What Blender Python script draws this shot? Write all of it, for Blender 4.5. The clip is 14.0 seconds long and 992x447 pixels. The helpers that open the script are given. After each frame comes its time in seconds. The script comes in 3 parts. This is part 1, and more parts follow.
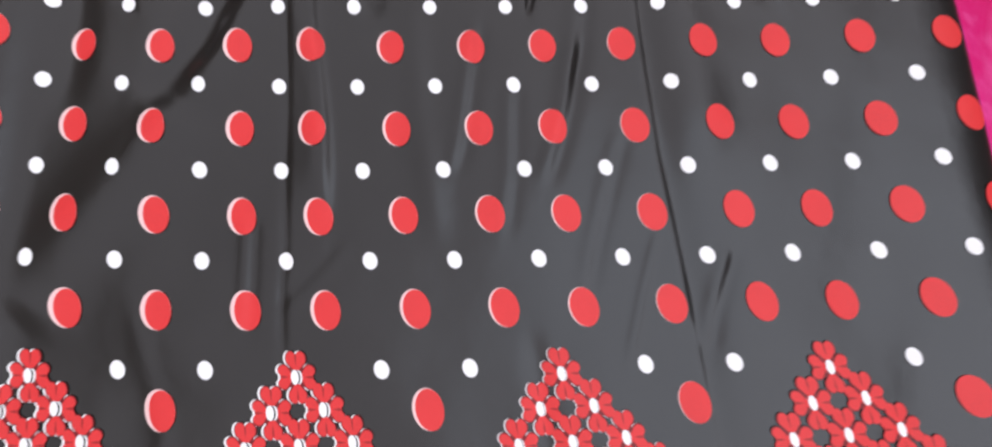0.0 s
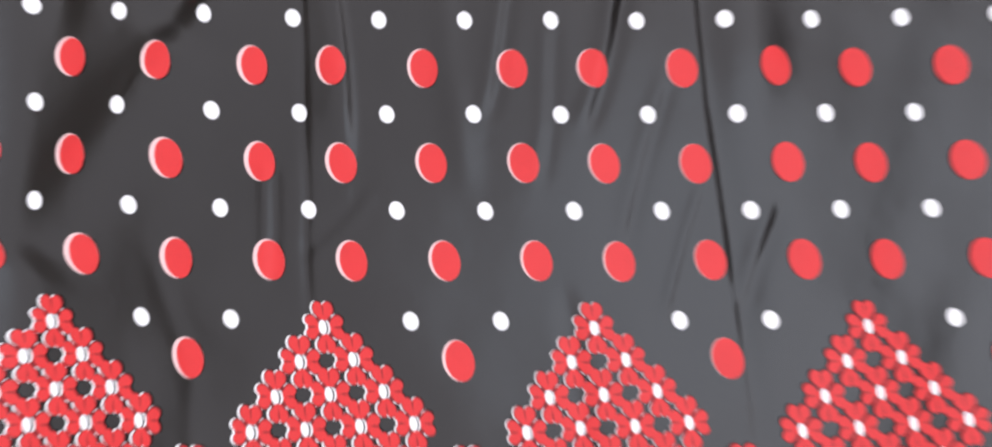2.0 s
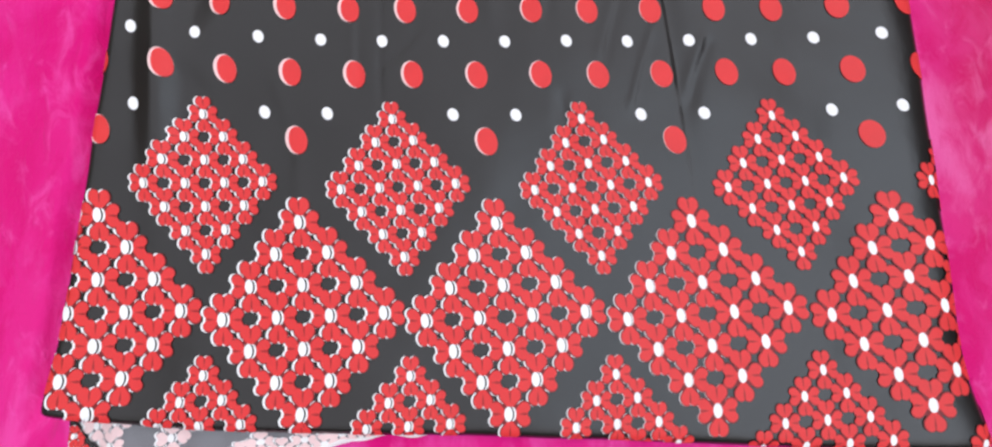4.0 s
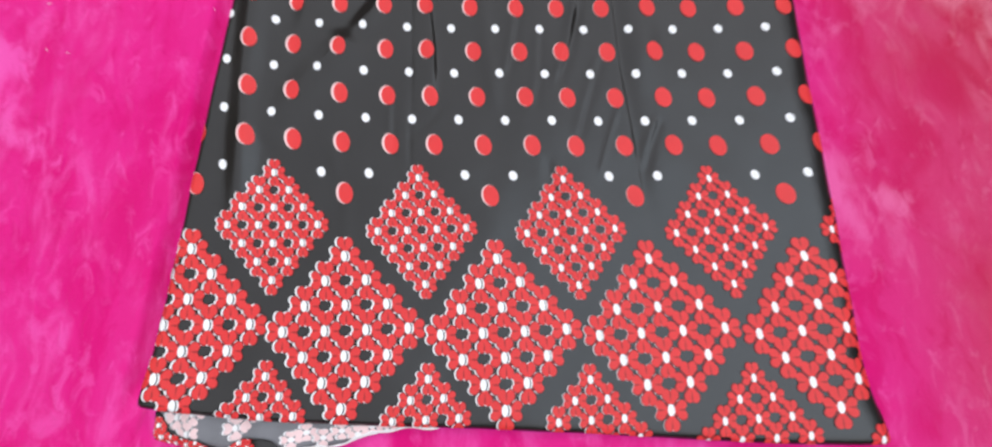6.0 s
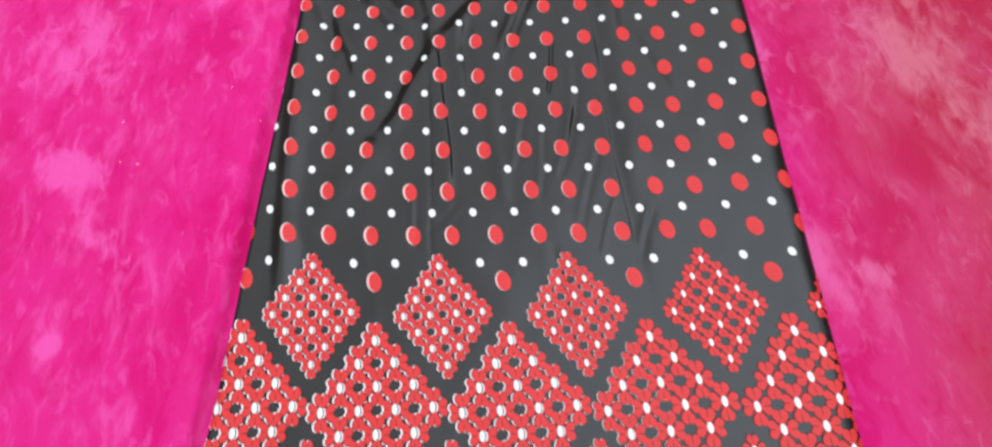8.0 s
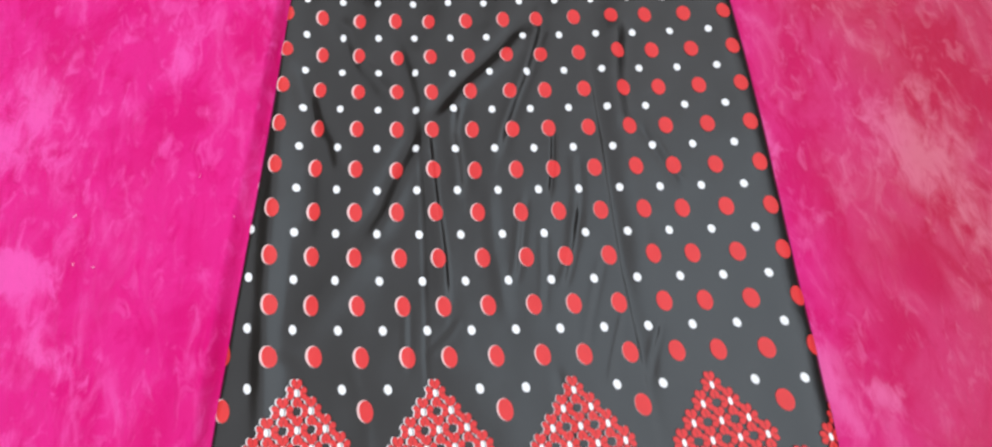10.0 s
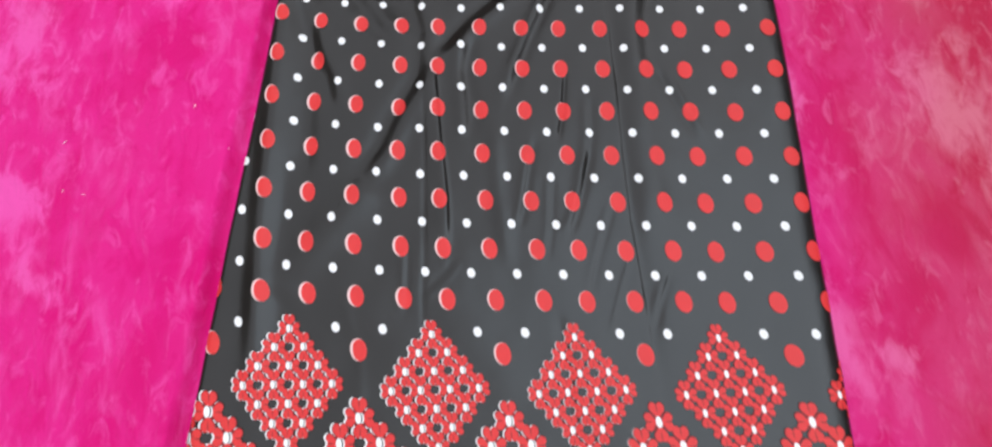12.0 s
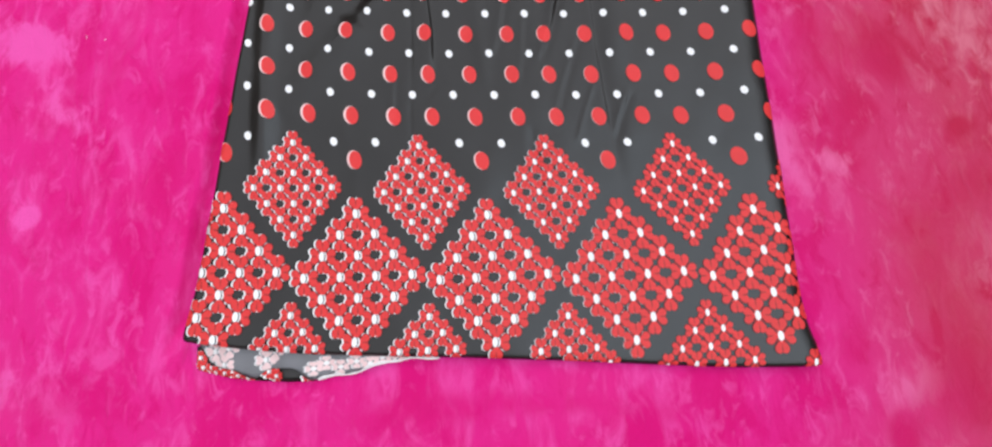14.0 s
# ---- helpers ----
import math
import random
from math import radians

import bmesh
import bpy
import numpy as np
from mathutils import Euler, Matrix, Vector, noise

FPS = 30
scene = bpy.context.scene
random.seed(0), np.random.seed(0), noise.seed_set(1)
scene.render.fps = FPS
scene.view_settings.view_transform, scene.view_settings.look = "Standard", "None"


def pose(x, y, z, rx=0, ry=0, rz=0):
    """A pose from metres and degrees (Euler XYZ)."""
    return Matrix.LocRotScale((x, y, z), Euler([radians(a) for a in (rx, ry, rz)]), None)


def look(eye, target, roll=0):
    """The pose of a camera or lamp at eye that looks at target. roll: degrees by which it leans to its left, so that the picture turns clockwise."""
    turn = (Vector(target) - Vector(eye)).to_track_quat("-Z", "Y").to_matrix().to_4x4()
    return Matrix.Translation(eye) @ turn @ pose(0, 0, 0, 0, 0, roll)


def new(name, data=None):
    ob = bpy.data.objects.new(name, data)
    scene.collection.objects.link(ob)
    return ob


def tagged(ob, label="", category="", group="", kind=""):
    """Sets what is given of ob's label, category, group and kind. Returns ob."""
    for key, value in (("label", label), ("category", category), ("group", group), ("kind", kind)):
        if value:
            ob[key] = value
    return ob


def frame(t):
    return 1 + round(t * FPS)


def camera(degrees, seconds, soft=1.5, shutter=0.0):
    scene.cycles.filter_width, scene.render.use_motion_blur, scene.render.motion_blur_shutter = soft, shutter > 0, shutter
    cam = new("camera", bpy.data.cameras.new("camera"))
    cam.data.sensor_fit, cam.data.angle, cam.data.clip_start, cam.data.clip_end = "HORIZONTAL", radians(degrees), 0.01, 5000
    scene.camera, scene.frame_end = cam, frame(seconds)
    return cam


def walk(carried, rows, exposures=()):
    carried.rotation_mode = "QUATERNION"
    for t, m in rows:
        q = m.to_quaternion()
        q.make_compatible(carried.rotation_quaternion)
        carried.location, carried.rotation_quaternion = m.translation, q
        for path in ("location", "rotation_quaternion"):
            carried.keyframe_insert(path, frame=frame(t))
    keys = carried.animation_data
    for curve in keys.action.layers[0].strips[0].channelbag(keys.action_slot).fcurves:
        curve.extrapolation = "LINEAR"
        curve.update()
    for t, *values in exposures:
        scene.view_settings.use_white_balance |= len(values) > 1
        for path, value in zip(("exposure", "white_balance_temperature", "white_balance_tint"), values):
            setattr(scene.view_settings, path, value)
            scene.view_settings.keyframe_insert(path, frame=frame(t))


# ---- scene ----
cam = camera(101.73, 14.0, soft=2.15, shutter=0.5)
PATH = [
    (0, 0.1849, -0.0003, 0.2249, 8.74, 0.40, -5.88),
    (0.2, 0.1761, -0.0025, 0.2088, 9.00, 0.09, -6.60),
    (0.5, 0.1522, 0.0030, 0.1853, 6.61, 0.40, -7.25),
    (0.7, 0.1425, 0.0045, 0.1910, 5.88, -0.56, -7.89),
    (1, 0.1456, 0.0070, 0.2106, 5.97, -0.39, -9.98),
    (1.2, 0.1584, 0.0211, 0.1877, 6.44, -0.55, -9.45),
    (1.5, 0.1627, 0.0307, 0.1768, 6.33, -0.42, -7.18),
    (1.7, 0.1587, 0.0209, 0.1762, 4.14, 0.41, -5.78),
    (2, 0.1672, 0.0003, 0.2137, 2.37, 0.31, -4.92),
    (2.2, 0.1754, -0.0016, 0.2356, 3.08, 0.45, -5.67),
    (2.5, 0.1649, -0.0116, 0.2561, 4.66, 0.61, -5.46),
    (2.7, 0.1558, -0.0382, 0.2744, 5.50, 0.83, -5.08),
    (3, 0.1588, -0.0652, 0.2883, 4.92, 0.55, -4.88),
    (3.2, 0.1578, -0.0885, 0.2880, 5.86, 0.44, -5.13),
    (3.5, 0.1495, -0.1178, 0.2866, 5.22, 0.45, -4.98),
    (3.7, 0.1461, -0.1366, 0.2899, 5.52, 0.41, -4.91),
    (4.4, 0.1371, -0.1565, 0.3001, 5.70, 0.28, -4.92),
    (5.1, 0.1310, -0.1547, 0.3234, 7.06, 0.09, -5.13),
    (5.8, 0.1337, -0.1542, 0.3560, 8.81, 0.35, -4.92),
    (6, 0.1425, -0.1624, 0.3811, 10.84, 0.50, -4.23),
    (6.5, 0.1470, -0.1741, 0.4137, 12.72, 1.52, -3.99),
    (7, 0.1537, -0.1572, 0.4281, 14.50, 2.25, -4.59),
    (7.5, 0.1539, -0.1358, 0.4409, 15.00, 2.83, -4.58),
    (8, 0.1495, -0.1188, 0.4400, 15.40, 2.86, -5.66),
    (8.5, 0.1202, -0.0661, 0.4492, 15.94, 2.04, -8.19),
    (9, 0.1228, -0.0461, 0.4535, 15.06, -0.08, -7.97),
    (9.2, 0.1233, -0.0210, 0.4562, 15.16, -0.05, -7.54),
    (9.7, 0.1336, 0.0096, 0.4517, 14.07, -0.10, -6.92),
    (10.2, 0.1518, 0.0452, 0.4368, 12.71, 0.72, -5.84),
    (10.8, 0.1698, 0.0719, 0.4179, 11.30, 1.80, -4.58),
    (11.3, 0.1693, 0.0621, 0.4118, 10.79, 1.89, -4.13),
    (11.5, 0.1592, 0.0395, 0.4103, 10.84, 1.54, -3.70),
    (12, 0.1404, -0.0099, 0.4155, 10.92, 0.33, -4.00),
    (12.5, 0.1342, -0.0689, 0.4318, 10.73, -0.72, -6.12),
    (13, 0.1409, -0.1375, 0.4337, 10.54, -0.68, -5.40),
    (13.5, 0.1505, -0.1874, 0.4289, 10.51, -0.13, -4.42),
    (14, 0.1506, -0.2064, 0.4331, 9.50, 0.71, -4.77),
]
walk(cam, [(t, pose(x, y, z, rx, ry, rz)) for t, x, y, z, rx, ry, rz in PATH],
     exposures=[(0, 0.48, 7600, 19), (0.9, 0.60, 7600, 19), (1.5, 0.50, 7650, 17), (2.1, 0.60, 7600, 19), (3.0, 0.54, 7500, 19), (3.5, 0.50, 7450, 17), (6, 0.50, 7400, 12), (9, 0.52, 7450, 10), (14, 0.46, 7450, 12)])

# ---- daylight: bright overcast sky, cut off low down by unseen added walls ----
FLOOR, UNSEEN_WALL_TOP = -0.06, 1.75
WEST, EAST, SOUTH, NORTH = -2.3, 1.75, -2.0, 2.4
world = bpy.data.worlds.new("daylight")
scene.world = world
world.use_nodes = True
wn, wl = world.node_tree.nodes, world.node_tree.links
sky = wn.new("ShaderNodeTexSky")
sky.sky_type, sky.sun_disc = "NISHITA", False
sky.sun_elevation, sky.sun_rotation = radians(68), radians(104)
sky.air_density, sky.dust_density, sky.ozone_density = 1.0, 0.0, 1.0
cloud = wn.new("ShaderNodeHueSaturation")
cloud.inputs["Saturation"].default_value = 0.35
wl.new(sky.outputs[0], cloud.inputs["Color"])
wl.new(cloud.outputs[0], wn["Background"].inputs[0])
wn["Background"].inputs[1].default_value = 0.385

sun = bpy.data.lights.new("veiled_sun", "SUN")
sun.energy, sun.angle, sun.color = 0.56, radians(52), (0.50, 0.75, 1.0)
sun_ob = new("veiled_sun", sun)
sun_ob.matrix_world = look((0.40, -0.10, 1.0), (0, 0, 0))


# ---- materials ----
def material(name):
    m = bpy.data.materials.new(name)
    m.use_nodes = True
    return m, m.node_tree.nodes, m.node_tree.links, m.node_tree.nodes["Principled BSDF"]


def node(nodes, kind, **inputs):
    n = nodes.new(kind)
    for k, v in inputs.items():
        n.inputs[k.replace("_", " ")].default_value = v
    return n


def mix(nodes, links, fac, a, b):
    n = nodes.new("ShaderNodeMix")
    n.data_type = "RGBA"
    for sock, v in ((n.inputs[0], fac), (n.inputs[6], a), (n.inputs[7], b)):
        if isinstance(v, bpy.types.NodeSocket):
            links.new(v, sock)
        else:
            sock.default_value = v
    return n.outputs[2]


def ramp(nodes, links, src, lo, hi):
    n = nodes.new("ShaderNodeMapRange")
    n.interpolation_type = "SMOOTHSTEP"
    n.inputs[1].default_value, n.inputs[2].default_value = lo, hi
    links.new(src, n.inputs[0])
    return n.outputs[0]


def cloth(name, colour, vary=0.12, rough=0.45, spec=0.36, sheen=0.0):
    """Smooth knitted polyester: fine weave bump, slight blotches in the dye."""
    m, nodes, links, bsdf = material(name)
    co = nodes.new("ShaderNodeTexCoord").outputs["Object"]
    blotch = node(nodes, "ShaderNodeTexNoise", Scale=38.0, Detail=4.0)
    grain = node(nodes, "ShaderNodeTexNoise", Scale=1400.0, Detail=2.0)
    for n in (blotch, grain):
        links.new(co, n.inputs["Vector"])
    dark = tuple(c * (1 - vary) for c in colour) + (1,)
    light = tuple(min(1, c * (1 + vary)) for c in colour) + (1,)
    col = mix(nodes, links, ramp(nodes, links, blotch.outputs[0], 0.3, 0.7), dark, light)
    col = mix(nodes, links, ramp(nodes, links, grain.outputs[0], 0.35, 0.65), col, light)
    links.new(col, bsdf.inputs["Base Color"])
    weave = node(nodes, "ShaderNodeTexWave", Scale=520.0, Distortion=1.5)
    weave.bands_direction = "DIAGONAL"
    links.new(co, weave.inputs["Vector"])
    bump = node(nodes, "ShaderNodeBump", Strength=0.08, Distance=0.0003)
    links.new(weave.outputs[0], bump.inputs["Height"])
    bump2 = node(nodes, "ShaderNodeBump", Strength=0.25, Distance=0.002)
    links.new(blotch.outputs[0], bump2.inputs["Height"])
    links.new(bump.outputs[0], bump2.inputs["Normal"])
    links.new(bump2.outputs[0], bsdf.inputs["Normal"])
    bsdf.inputs["Roughness"].default_value = rough
    bsdf.inputs["Specular IOR Level"].default_value = spec
    bsdf.inputs["Sheen Weight"].default_value = sheen
    return m


BLACK = cloth("black_polyester", (0.0078, 0.0074, 0.0067), 0.15, rough=0.27, spec=0.50)
RED = cloth("printed_red", (0.70, 0.037, 0.038), 0.06, spec=0.28)
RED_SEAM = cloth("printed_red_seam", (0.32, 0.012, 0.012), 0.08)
RED_DEEP = cloth("printed_red_shade", (0.17, 0.006, 0.008), 0.08)
WHITE = cloth("printed_white", (0.83, 0.83, 0.82), 0.03)
BLUSH = cloth("printed_blush_edge", (0.84, 0.56, 0.54), 0.05)
REVERSE = cloth("reverse_grey", (0.17, 0.17, 0.18), 0.15, rough=0.7)
REVERSE_PINK = cloth("reverse_pink", (0.78, 0.56, 0.55), 0.08, rough=0.7)
REVERSE_WHITE = cloth("reverse_white", (0.80, 0.78, 0.77), 0.05, rough=0.7)


def plush():
    """Velour pile: strokes of brushed nap in two tones, short-fibre relief, a painted cast of light to the east."""
    m, nodes, links, bsdf = material("fuchsia_plush")
    co = nodes.new("ShaderNodeTexCoord").outputs["Object"]

    def strokes(scale, turn, stretch, detail=5.0, distortion=0.6):
        mp = nodes.new("ShaderNodeMapping")
        mp.inputs["Rotation"].default_value = (0, 0, radians(turn))
        mp.inputs["Scale"].default_value = (1, stretch, 1)
        links.new(co, mp.inputs["Vector"])
        n = node(nodes, "ShaderNodeTexNoise", Scale=scale, Detail=detail, Distortion=distortion, Roughness=0.6)
        links.new(mp.outputs[0], n.inputs["Vector"])
        return n.outputs[0]

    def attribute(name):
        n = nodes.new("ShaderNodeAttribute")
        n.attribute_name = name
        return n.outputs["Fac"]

    rose_cast, pale, deep = attribute("rose_cast"), attribute("pale"), attribute("deep")
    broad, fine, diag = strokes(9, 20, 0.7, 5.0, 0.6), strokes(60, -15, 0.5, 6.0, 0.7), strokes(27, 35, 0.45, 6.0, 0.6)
    # second colour of each pair paints the hazy light over the eastern side
    base = mix(nodes, links, rose_cast, (0.74, 0.015, 0.218, 1), (0.57, 0.045, 0.112, 1))
    dark = mix(nodes, links, rose_cast, (0.68, 0.004, 0.165, 1), (0.52, 0.018, 0.066, 1))
    soft = mix(nodes, links, rose_cast, (0.84, 0.082, 0.375, 1), (0.67, 0.150, 0.220, 1))
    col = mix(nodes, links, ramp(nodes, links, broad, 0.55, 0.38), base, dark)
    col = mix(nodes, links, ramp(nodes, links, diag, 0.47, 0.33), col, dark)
    half = nodes.new("ShaderNodeMath")
    half.operation = "MULTIPLY"
    links.new(ramp(nodes, links, diag, 0.50, 0.72), half.inputs[0])
    half.inputs[1].default_value = 0.6
    col = mix(nodes, links, half.outputs[0], col, soft)
    flecks = nodes.new("ShaderNodeMath")
    flecks.operation = "MULTIPLY"
    links.new(ramp(nodes, links, fine, 0.52, 0.70), flecks.inputs[0])
    flecks.inputs[1].default_value = 0.5
    col = mix(nodes, links, flecks.outputs[0], col, soft)

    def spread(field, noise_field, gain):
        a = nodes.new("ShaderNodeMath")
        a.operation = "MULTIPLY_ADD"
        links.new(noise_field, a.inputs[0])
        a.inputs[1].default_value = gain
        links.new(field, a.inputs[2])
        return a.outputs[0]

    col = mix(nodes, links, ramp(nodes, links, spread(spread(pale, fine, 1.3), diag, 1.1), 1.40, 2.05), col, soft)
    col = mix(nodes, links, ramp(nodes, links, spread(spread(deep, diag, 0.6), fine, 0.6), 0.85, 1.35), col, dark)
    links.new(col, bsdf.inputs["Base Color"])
    fibre = node(nodes, "ShaderNodeTexNoise", Scale=420.0, Detail=3.0)
    links.new(co, fibre.inputs["Vector"])
    b1 = node(nodes, "ShaderNodeBump", Strength=0.5, Distance=0.0012)
    links.new(fibre.outputs[0], b1.inputs["Height"])
    b2 = node(nodes, "ShaderNodeBump", Strength=0.5, Distance=0.005)
    links.new(fine, b2.inputs["Height"])
    links.new(b1.outputs[0], b2.inputs["Normal"])
    links.new(b2.outputs[0], bsdf.inputs["Normal"])
    bsdf.inputs["Roughness"].default_value = 0.85
    bsdf.inputs["Specular IOR Level"].default_value = 0.15
    bsdf.inputs["Sheen Weight"].default_value = 0.12
    bsdf.inputs["Sheen Roughness"].default_value = 0.5
    bsdf.inputs["Sheen Tint"].default_value = (1.0, 0.45, 0.7, 1)
    return m


PLUSH = plush()


def plaster(name, colour, scale=14.0):
    m, nodes, links, bsdf = material(name)
    co = nodes.new("ShaderNodeTexCoord").outputs["Object"]
    n = node(nodes, "ShaderNodeTexNoise", Scale=scale, Detail=6.0)
    links.new(co, n.inputs["Vector"])
    a = tuple(c * 0.93 for c in colour) + (1,)
    links.new(mix(nodes, links, ramp(nodes, links, n.outputs[0], 0.3, 0.7), a, colour + (1,)), bsdf.inputs["Base Color"])
    bump = node(nodes, "ShaderNodeBump", Strength=0.1, Distance=0.002)
    links.new(n.outputs[0], bump.inputs["Height"])
    links.new(bump.outputs[0], bsdf.inputs["Normal"])
    bsdf.inputs["Roughness"].default_value = 0.8
    return m


UNSEEN_WALL = plaster("unseen_wall_plaster", (0.13, 0.108, 0.092))
BOARDS = plaster("floor_boards", (0.30, 0.21, 0.14), 30.0)


# ---- mesh helpers ----
def mesh_object(name, verts, faces, materials, parent=None, label="", slots=None, smooth=True):
    me = bpy.data.meshes.new(name)
    me.from_pydata([tuple(map(float, v)) for v in verts], [], faces)
    for m in materials:
        me.materials.append(m)
    if slots is not None:
        me.polygons.foreach_set("material_index", slots)
    if smooth:
        me.polygons.foreach_set("use_smooth", [True] * len(me.polygons))
    me.update()
    ob = new(name, me)
    ob.parent = parent
    if label:
        ob["label"] = label
    return ob


def box(name, lo, hi, mat, parent=None):
    (a, b, c), (d, e, f) = lo, hi
    v = [(a, b, c), (d, b, c), (d, e, c), (a, e, c), (a, b, f), (d, b, f), (d, e, f), (a, e, f)]
    q = [(0, 3, 2, 1), (4, 5, 6, 7), (0, 1, 5, 4), (1, 2, 6, 5), (2, 3, 7, 6), (3, 0, 4, 7)]
    return mesh_object(name, v, q, [mat], parent, smooth=False)


def waves(x, y, seed, size, octaves=4):
    """Smooth vectorised unevenness, about -1 to 1."""
    rng = np.random.RandomState(seed)
    out = np.zeros(np.shape(x))
    amp, total = 1.0, 0.0
    for o in range(octaves):
        for _ in range(4):
            a, p = rng.uniform(0, 2 * np.pi), rng.uniform(0, 2 * np.pi)
            k = 2 * np.pi / size * 1.9 ** o * rng.uniform(0.7, 1.3)
            out = out + amp / 2.2 * np.sin(k * (np.cos(a) * x + np.sin(a) * y) + p)
        total += amp
        amp *= 0.55
    return out / total


# ---- floor, ground and the added walls ----
T = 0.12
tagged(box("floor", (WEST - T, SOUTH - T, FLOOR - T), (EAST + T, NORTH + T, FLOOR), BOARDS), "brown floor under the blanket", "floor", kind="structure")
tagged(box("ground", (-60, -60, FLOOR - 2 * T), (60, 60, FLOOR - T), BOARDS), "plain brown ground beyond the unseen walls", "ground", kind="structure")
# unseen walls, added at uneven heights to darken what the cloth reflects
tagged(box("unseen_wall_west", (WEST - T, SOUTH, FLOOR), (WEST, NORTH, 2.3), UNSEEN_WALL), "unseen plain wall added to block low sky", "wall", kind="structure")
tagged(box("unseen_wall_east", (EAST, SOUTH, FLOOR), (EAST + T, NORTH, 1.3), UNSEEN_WALL), "unseen plain wall added to block low sky", "wall", kind="structure")
tagged(box("unseen_wall_south", (WEST - T, SOUTH - T, FLOOR), (EAST + T, SOUTH, UNSEEN_WALL_TOP), UNSEEN_WALL), "unseen plain wall added to block the sky", "wall", kind="structure")
tagged(box("unseen_wall_north", (WEST - T, NORTH, FLOOR), (EAST + T, NORTH + T, 1.7), UNSEEN_WALL), "unseen plain wall added to block low sky", "wall", kind="structure")

# ---- the dress: outline ----
TOP = 0.74


def left_edge(y):
    return -0.1465 + 0.146 * y + 0.015 * np.clip(y - 0.1, 0, None) ** 1.5 - 0.006 * np.exp(-((y + 0.25) / 0.05) ** 2)


def right_edge(y):
    return 0.4775 + 0.045 * y - 0.10 * np.clip(y - 0.2, 0, None) ** 2 + 0.013 * np.exp(-((y + 0.32) / 0.05) ** 2)


def hem(x):
    return -0.2609 + x * (-0.1066 + x * (0.1331 + x * (-0.9146 + x * 1.4119)))


# ---- the blanket ----
BLANKET_Z = -0.0125


def blanket_height(x, y):
    h = BLANKET_Z + 0.0022 * waves(x, y, 3, 0.55, 3) + 0.0008 * waves(x, y, 5, 0.10, 3)
    under = np.clip((x + 0.20) / 0.06, 0, 1) * np.clip((0.52 - x) / 0.06, 0, 1) * np.clip((y + 0.33) / 0.06, 0, 1)
    gap = np.exp(-((x - left_edge(y) + 0.017) / 0.012) ** 4) * np.clip((y + 0.26) / 0.05, 0, 1)
    return h - 0.0025 * under - 0.016 * gap


def blob(x, y, cx, cy, rx, ry, turn):
    """A soft oval patch, for brushed nap and for the painted shade below the hem."""
    a = radians(turn)
    u, v = (x - cx) * np.cos(a) + (y - cy) * np.sin(a), -(x - cx) * np.sin(a) + (y - cy) * np.cos(a)
    return np.exp(-((u / rx) ** 2 + (v / ry) ** 2))


